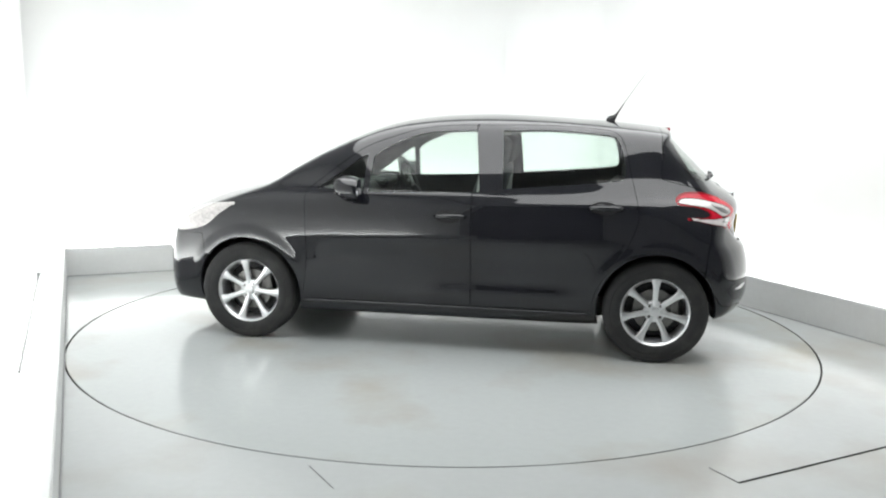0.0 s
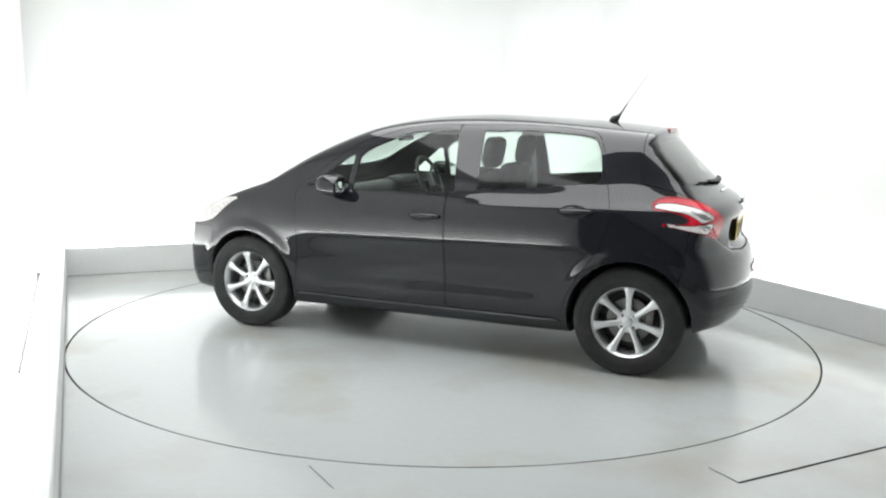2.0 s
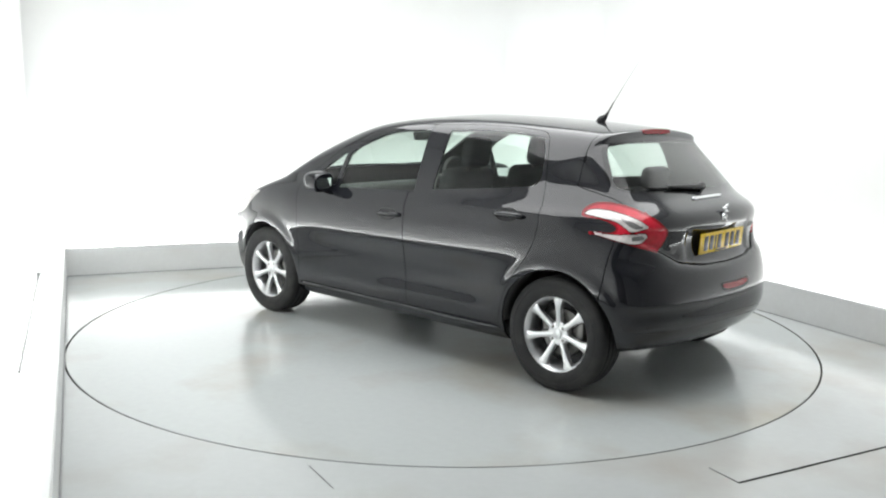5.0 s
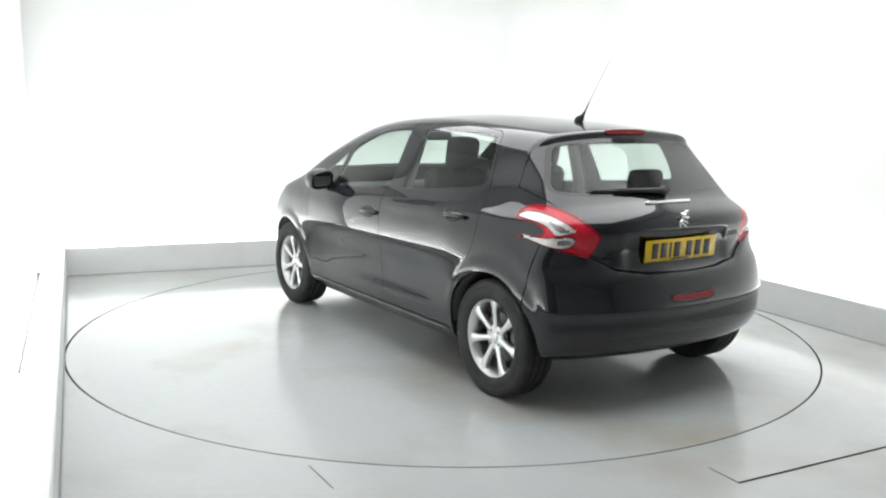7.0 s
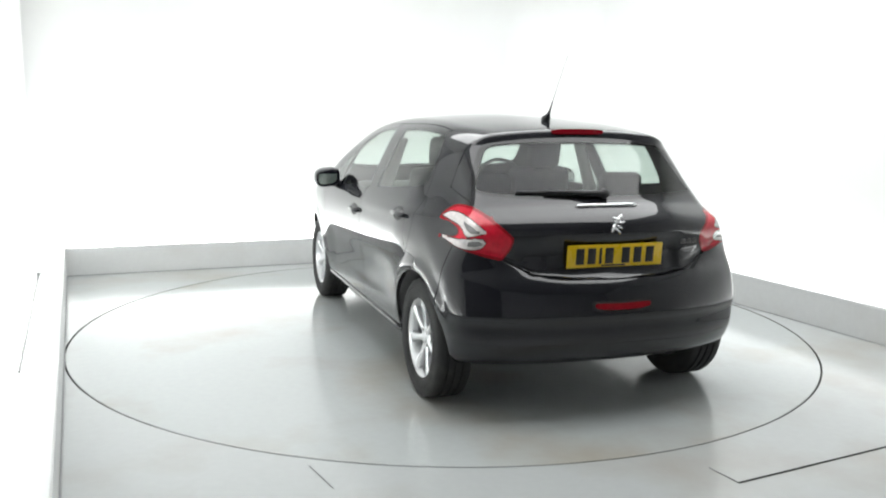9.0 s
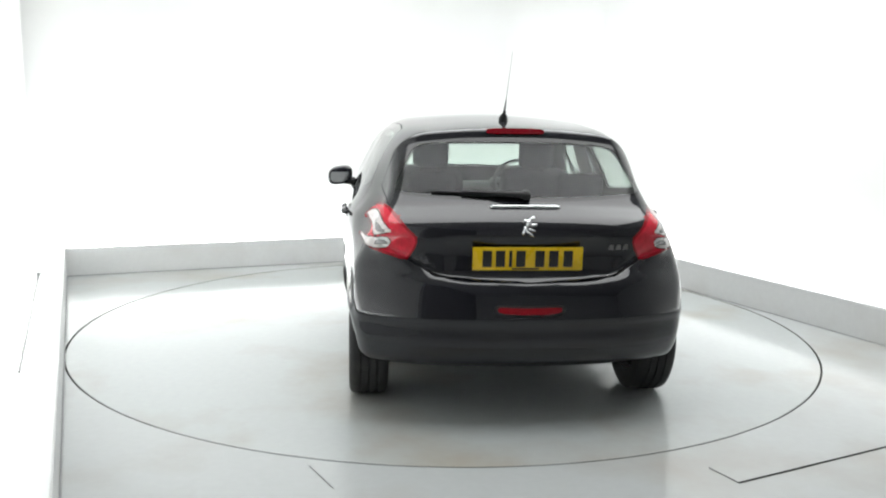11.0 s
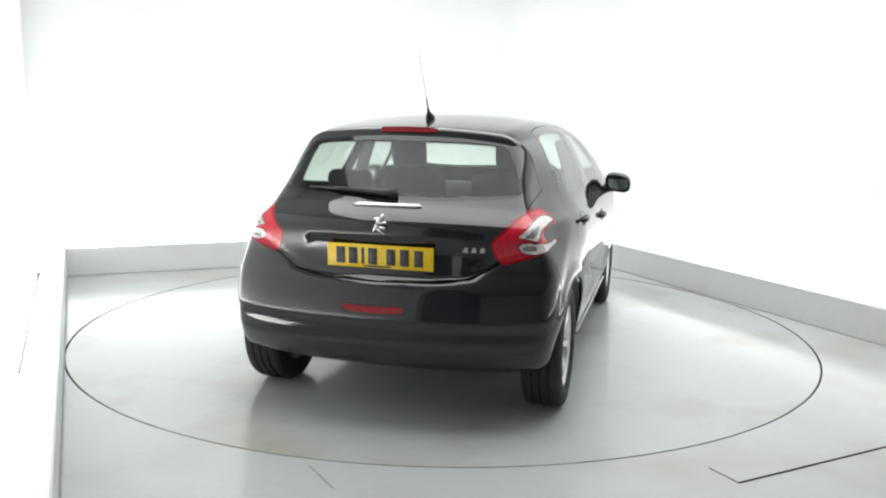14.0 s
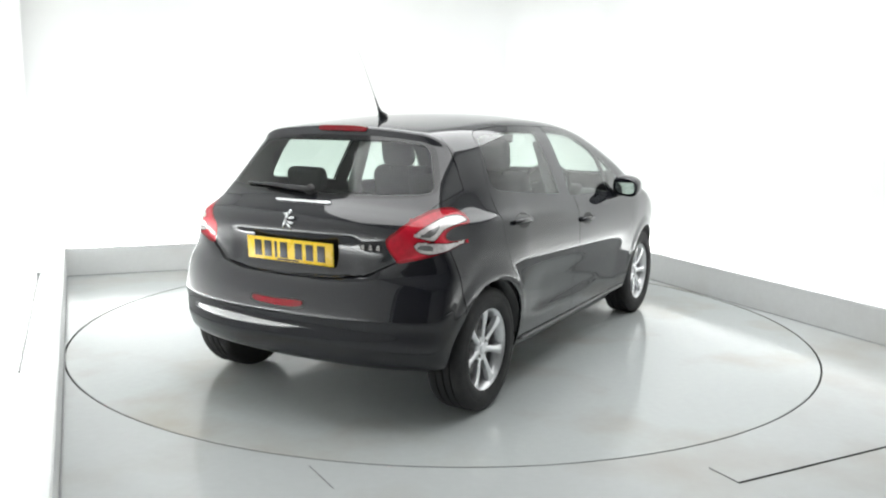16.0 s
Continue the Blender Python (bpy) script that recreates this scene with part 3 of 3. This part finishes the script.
def build_arch_liner(car, x, side):
    bm = bmesh.new()
    n, prof = 26, []
    for i in range(n + 1):
        a = math.pi * (.01 + .98 * i / n)
        c, s = .352 * math.cos(a), .352 * math.sin(a)
        rim = min(.84, float(half_width(np.array([x + c]), np.array([.31 + s]))[0]) - .014)
        prof.append([bm.verts.new((x + c, y * side, .31 + s)) for y in (rim, .66, .50)])
    for a, b in zip(prof, prof[1:]):
        for j in range(2):
            bm.faces.new((a[j], a[j + 1], b[j + 1], b[j]))
    bm.faces.new([p[2] for p in prof])
    ob = part("arch_liner", bm, PLASTIC, car, "dark plastic wheel arch liner")
    thick(ob, .004)


def build_mirror(car, side):
    """A door mirror on a short stalk."""
    bm = bmesh.new()
    bmesh.ops.create_uvsphere(bm, u_segments=32, v_segments=20, radius=1)
    for v in bm.verts:
        p = Vector([math.copysign(abs(c)**.72, c) for c in v.co])
        x = p.x * .075 if p.x < 0 else p.x * .115
        v.co = (.555 + max(x, -.040) - .006 * p.y, (.915 + p.y * .088) * side, .998 + p.z * .062 - .012 * p.y + .012 * p.x)
    bmesh.ops.recalc_face_normals(bm, faces=bm.faces)
    mirror = part("door_mirror", bm, PAINT, car, "gloss black door mirror housing")
    bm = bmesh.new()
    plan = [(.918 + .066 * math.copysign(abs(math.cos(a))**.7, math.cos(a)), .996 + .046 * math.copysign(abs(math.sin(a))**.7, math.sin(a)) - .008 * math.cos(a)) for a in np.linspace(0, 2 * math.pi, 28, endpoint=False)]
    ribbon(bm, [(.5125 - .006 * (y - .915) / .088 + .10 * (z - .996), y * side, z) for y, z in plan], [(.525 - .006 * (y - .915) / .088, y * side, z) for y, z in plan])
    part("mirror_glass", bm, MIRROR, mirror, "silvered mirror glass", smooth=False)
    bm = bmesh.new()
    tube(bm, [(.63, .80 * side, .950), (.61, .85 * side, .950), (.585, .90 * side, .962)], [.034, .028, .030], 12)
    part("mirror_stalk", bm, PLASTIC, mirror)
    bm = bmesh.new()
    tube(bm, [(.668, .90 * side, .975), (.645, .955 * side, .970), (.605, .992 * side, .968)], [.006, .010, .006], 8)
    part("side_repeater", bm, CLEAR, mirror, "clear side indicator")


def build_handle(door, x, z, side):
    bm = bmesh.new()
    # Flat dark oval: shade of the hollow behind the handle, put in colour.
    dish = [(x + .012 + .082 * math.cos(a), z + .037 * math.sin(a)) for a in np.linspace(0, 2 * math.pi, 24, endpoint=False)]
    p, *rim = on_sides([(x, z)] + dish)
    ribbon(bm, [(q.x, (q.y + .0015) * side, q.z) for q in rim], [(q.x, (q.y - .006) * side, q.z) for q in rim])
    part("handle_shade", bm, PLASTIC, door, "flat dark oval standing in for the shaded handle recess")
    bm = bmesh.new()
    path = [(x + .095, (p.y + .002) * side, z), (x + .075, (p.y + .014) * side, z), (x + .03, (p.y + .021) * side, z + .002), (x - .03, (p.y + .022) * side, z + .003), (x - .075, (p.y + .017) * side, z + .002), (x - .10, (p.y + .002) * side, z)]
    tube(bm, path, [.008, .012, .013, .013, .013, .010], 10)
    for v in bm.verts:
        v.co.z = z + (v.co.z - z) * 1.15
    part("door_handle", bm, PAINT, door)


def build_seat(car, x, y, back_top, rest=True):
    seat = new("front_seat")
    seat.parent = car
    tagged(seat, "dark fabric front seat with headrest")
    bm = bmesh.new()
    box(bm, (x + .25, y, .52), (.52, .48, .16), .05, Matrix.Rotation(radians(-8), 4, "Y"), 3)
    part("seat_cushion", bm, FABRIC, seat)
    bm = bmesh.new()
    b = bmesh.new()
    box(b, (0, 0, .29), (.13, .46, .60), .05, None, 3)
    for v in b.verts:
        v.co.y *= 1 - .28 * max(0, v.co.z - .25)
    bmesh.ops.transform(b, matrix=Matrix.Translation((x - .02, y, .54)) @ Matrix.Rotation(radians(-16), 4, "Y"), verts=b.verts)
    join(bm, b)
    part("seat_back", bm, FABRIC, seat)
    bm = bmesh.new()
    box(bm, (x - .235, y, back_top + .13), (.10, .225, .20), .048, Matrix.Rotation(radians(-10), 4, "Y"), 3)
    part("headrest", bm, FABRIC, seat)
    for s in (-.06, .06):
        bm = bmesh.new()
        tube(bm, [(x - .20, y + s, back_top - .06), (x - .225, y + s, back_top + .06)], .007, 6)
        part("headrest_post", bm, STEEL, seat)


def build_interior(car):
    for y in (.335, -.335):
        build_seat(car, -.05, y, 1.08)
    bm = bmesh.new()
    box(bm, (-.72, 0, .50), (.50, 1.24, .16), .05, None, 3)
    box(bm, (-1.02, 0, .77), (.14, 1.24, .50), .05, Matrix.Rotation(radians(-18), 4, "Y"), 3)
    rear = part("rear_bench", bm, FABRIC, car, "dark fabric rear bench")
    for y in (.40, -.40):
        bm = bmesh.new()
        box(bm, (-1.13, y, 1.075), (.09, .25, .14), .04, Matrix.Rotation(radians(-12), 4, "Y"), 3)
        part("rear_headrest", bm, FABRIC, rear)
    bm = bmesh.new()
    box(bm, (-1.36, 0, .93), (.42, 1.10, .02), .006)
    part("parcel_shelf", bm, PLASTIC, car, "dark parcel shelf")
    bm = bmesh.new()
    box(bm, (.86, 0, .835), (.42, 1.36, .20), .07, Matrix.Rotation(radians(8), 4, "Y"), 4)
    box(bm, (.68, -.37, .940), (.16, .36, .08), .035, None, 3)
    part("dashboard", bm, PLASTIC, car, "dark dashboard")
    bm = bmesh.new()
    n, m = 40, 8
    turn = Matrix.Translation((.47, -.37, .955)) @ Matrix.Rotation(radians(-66), 4, "Y")
    for i in range(n):
        a, b = 2 * math.pi * i / n, 2 * math.pi * (i + 1) / n
        for j in range(m):
            c, d = 2 * math.pi * j / m, 2 * math.pi * (j + 1) / m
            q = [turn @ Vector(((.175 + .014 * math.cos(v)) * math.cos(u), (.175 + .014 * math.cos(v)) * math.sin(u), .014 * math.sin(v))) for u, v in ((a, c), (b, c), (b, d), (a, d))]
            bm.faces.new([bm.verts.new(p) for p in q])
    bmesh.ops.remove_doubles(bm, verts=bm.verts, dist=1e-4)
    box(bm, turn @ Vector((0, 0, -.01)), (.11, .12, .04), .015, Matrix.Rotation(radians(-66), 4, "Y"))
    for a in (0, 2.5, -2.5):
        tube(bm, [turn @ Vector((0, 0, -.01)), turn @ Vector((.175 * math.cos(a + math.pi / 2), .175 * math.sin(a + math.pi / 2), 0))], .013, 6)
    part("steering_wheel", bm, PLASTIC, car, "dark three-spoke steering wheel")
    bm = bmesh.new()
    box(bm, (.50, 0, 1.285), (.035, .21, .062), .014, Matrix.Rotation(radians(12), 4, "Y"))
    tube(bm, [(.51, 0, 1.30), (.56, 0, 1.335)], .010, 6)
    part("rear_view_mirror", bm, PLASTIC, car)
    for s in (1, -1):
        bm = bmesh.new()
        tube(bm, [(-.20, .66 * s, .60), (-.22, .72 * s, .98), (-.235, .605 * s, 1.30)], [.05, .045, .035], 8)
        part("inner_pillar", bm, LINING, car, "pale grey pillar trim")


def rear_loop(points, lift):
    return [p - Vector((lift, 0, 0)) for p in on_rears(points)]


def superloop(cy, cz, hy, hz, power=.5, n=32):
    return [(cy + hy * math.copysign(abs(math.cos(a))**power, math.cos(a)), cz + hz * math.copysign(abs(math.sin(a))**power, math.sin(a))) for a in np.linspace(0, 2 * math.pi, n, endpoint=False)]


def build_tail_details(car, tailgate, bumper):
    # number plate, leaning with the tailgate
    plate = new("number_plate")
    plate.parent = tailgate
    tagged(plate, "yellow rear number plate with black characters")
    plate.matrix_local = Matrix.Translation((-1.780, 0, .792)) @ Matrix.Rotation(radians(-3), 4, "Y")
    bm = bmesh.new()
    box(bm, (0, 0, 0), (.006, .52, .111), .002)
    part("plate", bm, YELLOW, plate)
    for i, y in enumerate((.192, .130, .082, .034, -.056, -.122, -.190)):
        bm = bmesh.new()
        box(bm, (-.004, y, 0), (.002, .014 if i == 2 else .044, .078), .0006)
        part("plate_mark", bm, INK, plate)
    bm = bmesh.new()
    box(bm, (-.004, .01, -.047), (.002, .13, .008), .0006)
    part("plate_mark", bm, INK, plate)
    bm = bmesh.new()
    ys = np.linspace(-.170, .170, 21)
    tube(bm, rear_loop([(y, 1.024 - .05 * y * y) for y in ys], .006), [.004] + [.0095] * 19 + [.004], 8)
    part("chrome_strip", bm, CHROME, tailgate, "narrow chrome strip above the badge")
    # badge: a plain upright emblem
    bm = bmesh.new()
    x = on_rear(0, .943).x - .004
    for a, b, w in (((-.030, .905), (-.012, .945), .011), ((-.012, .945), (.004, .975), .014), ((.004, .975), (.022, .985), .012), ((-.010, .950), (.034, .952), .008), ((-.004, .935), (.028, .922), .008), ((-.012, .925), (.020, .900), .009), ((.006, .965), (-.026, .972), .008)):
        tube(bm, [(x - .004, -a[0], a[1]), (x - .004, -b[0], b[1])], [w * .75, w * .75], 6)
    part("badge", bm, CHROME, tailgate, "chrome maker's emblem")
    for i in range(3):
        bm = bmesh.new()
        y = -.402 - .037 * i
        box(bm, (on_rear(y, .842).x - .002, y, .842), (.004, .027, .024), .002, Matrix.Rotation(radians(-14), 4, "Z"))
        part("model_mark", bm, STEEL, tailgate, "small chrome model marking")
    # rear wiper
    wiper = new("rear_wiper")
    wiper.parent = tailgate
    tagged(wiper, "black rear wiper resting on the screen")
    bm = bmesh.new()
    p = on_rear(-.01, 1.075)
    tube(bm, [p + Vector((-.012, 0, 0)), p + Vector((-.035, 0, 0))], [.028, .022], 14)
    part("wiper_pivot", bm, PLASTIC, wiper)
    bm = bmesh.new()
    ys = np.linspace(-.03, .30, 9)
    tube(bm, rear_loop([(y, 1.076 + .012 * (y + .03) / .33) for y in ys], .028), list(np.linspace(.016, .007, 9)), 8)
    part("wiper_arm", bm, PLASTIC, wiper)
    bm = bmesh.new()
    ys = np.linspace(.06, .44, 11)
    tube(bm, rear_loop([(y, 1.080 + .01 * (y - .06)) for y in ys], .014), .007, 6)
    part("wiper_blade", bm, PLASTIC, wiper)
    # high brake lamp in the spoiler
    bm = bmesh.new()
    loop = superloop(0, 1.3715, .148, .0135, .4)
    ribbon(bm, [(-1.357 + .24 * y * y, y, z - .13 * y * y) for y, z in loop], [(-1.30, y, z - .13 * y * y) for y, z in loop])
    part("high_brake_lamp", bm, RED, tailgate, "red high-level brake lamp")
    # fog lamp in the bumper
    bm = bmesh.new()
    loop = [(y, z + .35 * y * y) for y, z in superloop(0, .562, .150, .015, .5)]
    ribbon(bm, rear_loop(loop, .005), rear_loop(loop, -.02))
    part("fog_lamp", bm, RED, bumper, "red rear fog lamp set in the bumper")
    # Flat dark surround paints the shadow of the lamp's recess.
    bm = bmesh.new()
    loop = [(y, z + .35 * y * y) for y, z in superloop(0, .560, .165, .026, .5)]
    ribbon(bm, rear_loop(loop, .002), rear_loop(loop, -.02))
    part("fog_lamp_shade", bm, PLASTIC, bumper)


def build_car():
    car = tagged(new("hatchback_car"), "glossy black five-door hatchback with silver alloy wheels", "car")
    bm, label = body_regions()
    bm.normal_update()
    faces = {}
    for f, k in zip(bm.faces, label):
        faces.setdefault(k, []).append(f)
    panel("body_shell", faces["shell"], PAINT, car, "glossy black body shell")
    tailgate = panel("tailgate", faces["tailgate"], PAINT, car, "glossy black tailgate with roof spoiler")
    panel("screen_border", faces["screen_border"], TRIM, tailgate, "black edge band of the rear window")
    panel("rear_screen", faces["rear_screen"], SCREEN, tailgate, "dark tinted rear window", depth=.003)
    panel("windscreen", faces["windscreen"], GLASS, car, "clear windscreen", depth=.003)
    panel("bonnet", faces["bonnet"], PAINT, car)
    bumper = panel("rear_bumper", faces["rear_bumper"], PAINT, car)
    panel("front_bumper", faces["front_bumper"], PAINT, car)
    lining = [f for k, fs in faces.items() if k not in ("windscreen", "rear_screen", "front_glass", "back_glass", "quarter_glass") for f in fs]
    high = [f for f in lining if f.calc_center_median().z > 1.30 and f.calc_center_median().x > -1.25]
    upper = set(high)
    part("inner_lining", sheet_of(bm, [f for f in lining if f not in upper], 1, True, .016), PLASTIC, car, "dark inner lining")
    part("roof_lining", sheet_of(bm, high, 1, True, .016), LINING, car, "pale grey roof lining")
    for s in (1, -1):
        for door_name, panes, x, z in (("front_door", ("quarter_glass", "front_glass"), -.035, .838), ("back_door", ("back_glass",), -.955, .918)):
            door = panel(door_name, faces[door_name], PAINT, car, sides=(s,))
            for pane in panes:
                panel("window_glass", faces[pane], GLASS, door, "green-tinted side window", (s,), .003)
            build_handle(door, x, z, s)
        panel("sill", faces["sill"], PAINT, car, sides=(s,))
        b = bmesh.new()
        line = on_sides([(x, .272 + .012 * (.4 - x) * .1) for x in np.linspace(.90, -.90, 37)])
        tube(b, [(p.x, (p.y + .004) * s, p.z) for p in line], [.003] + [.0105] * 35 + [.003], 12)
        part("sill_trim", b, PAINT, car, "gloss black sill moulding")
        lamp = panel("tail_lamp", faces["lamp_red"], RED, car, "red and clear tail lamp", (s,))
        panel("red_glow", faces["lamp_band"], RED_GLOW, lamp, "brighter red middle of the lamp, its glow put into colour", (s,))
        panel("lens_rim", faces["lamp_rim"], RED_DARK, lamp, "dark red rim of the lens", (s,))
        panel("clear_lens", faces["lamp_clear"], CLEAR, lamp, "clear curved lens", (s,))
        panel("lamp_cell", faces["lamp_cell"], CELL, lamp, "grey faceted reflector cell", (s,))
        panel("headlamp", faces["headlamp"], CLEAR, car, "clear swept-back headlamp", (s,))
        build_mirror(car, s)
        for x in (1.269, -1.269):
            build_wheel(car, x, s)
            build_arch_liner(car, x, s)
    bm.free()
    build_tail_details(car, tailgate, bumper)
    build_interior(car)
    aerial = tagged(new("roof_aerial"), "thin black roof aerial")
    aerial.parent = car
    b = bmesh.new()
    tube(b, [(-.955, 0, 1.412), (-.975, 0, 1.428), (-.992, 0, 1.440), (-1.006, 0, 1.455), (-1.02, 0, 1.475)], [.020, .026, .020, .010, .0065], 12)
    part("aerial_base", b, PLASTIC, aerial)
    b = bmesh.new()
    tube(b, [(-1.015, 0, 1.467), (-1.052, 0, 1.528)], [.0052, .0036], 8)
    part("aerial_sleeve", b, PLASTIC, aerial)
    b = bmesh.new()
    tube(b, [(-1.050, 0, 1.525), (-1.135, 0, 1.655), (-1.215, 0, 1.772)], [.0019, .0014, .0008], 6)
    part("aerial_rod", b, STEEL, aerial, "thin steel aerial whip")
    return car


car = build_car()


def motions():
    times = [i * .5 for i in range(33)]
    walk(turntable, [(t, pose(0, 0, 0, 0, 0, heading(t))) for t in times])
    walk(car, [(t, pose(0, 0, 0, 0, 0, heading(t)) @ pose(-.1037, -.1975, 0)) for t in times])


motions()
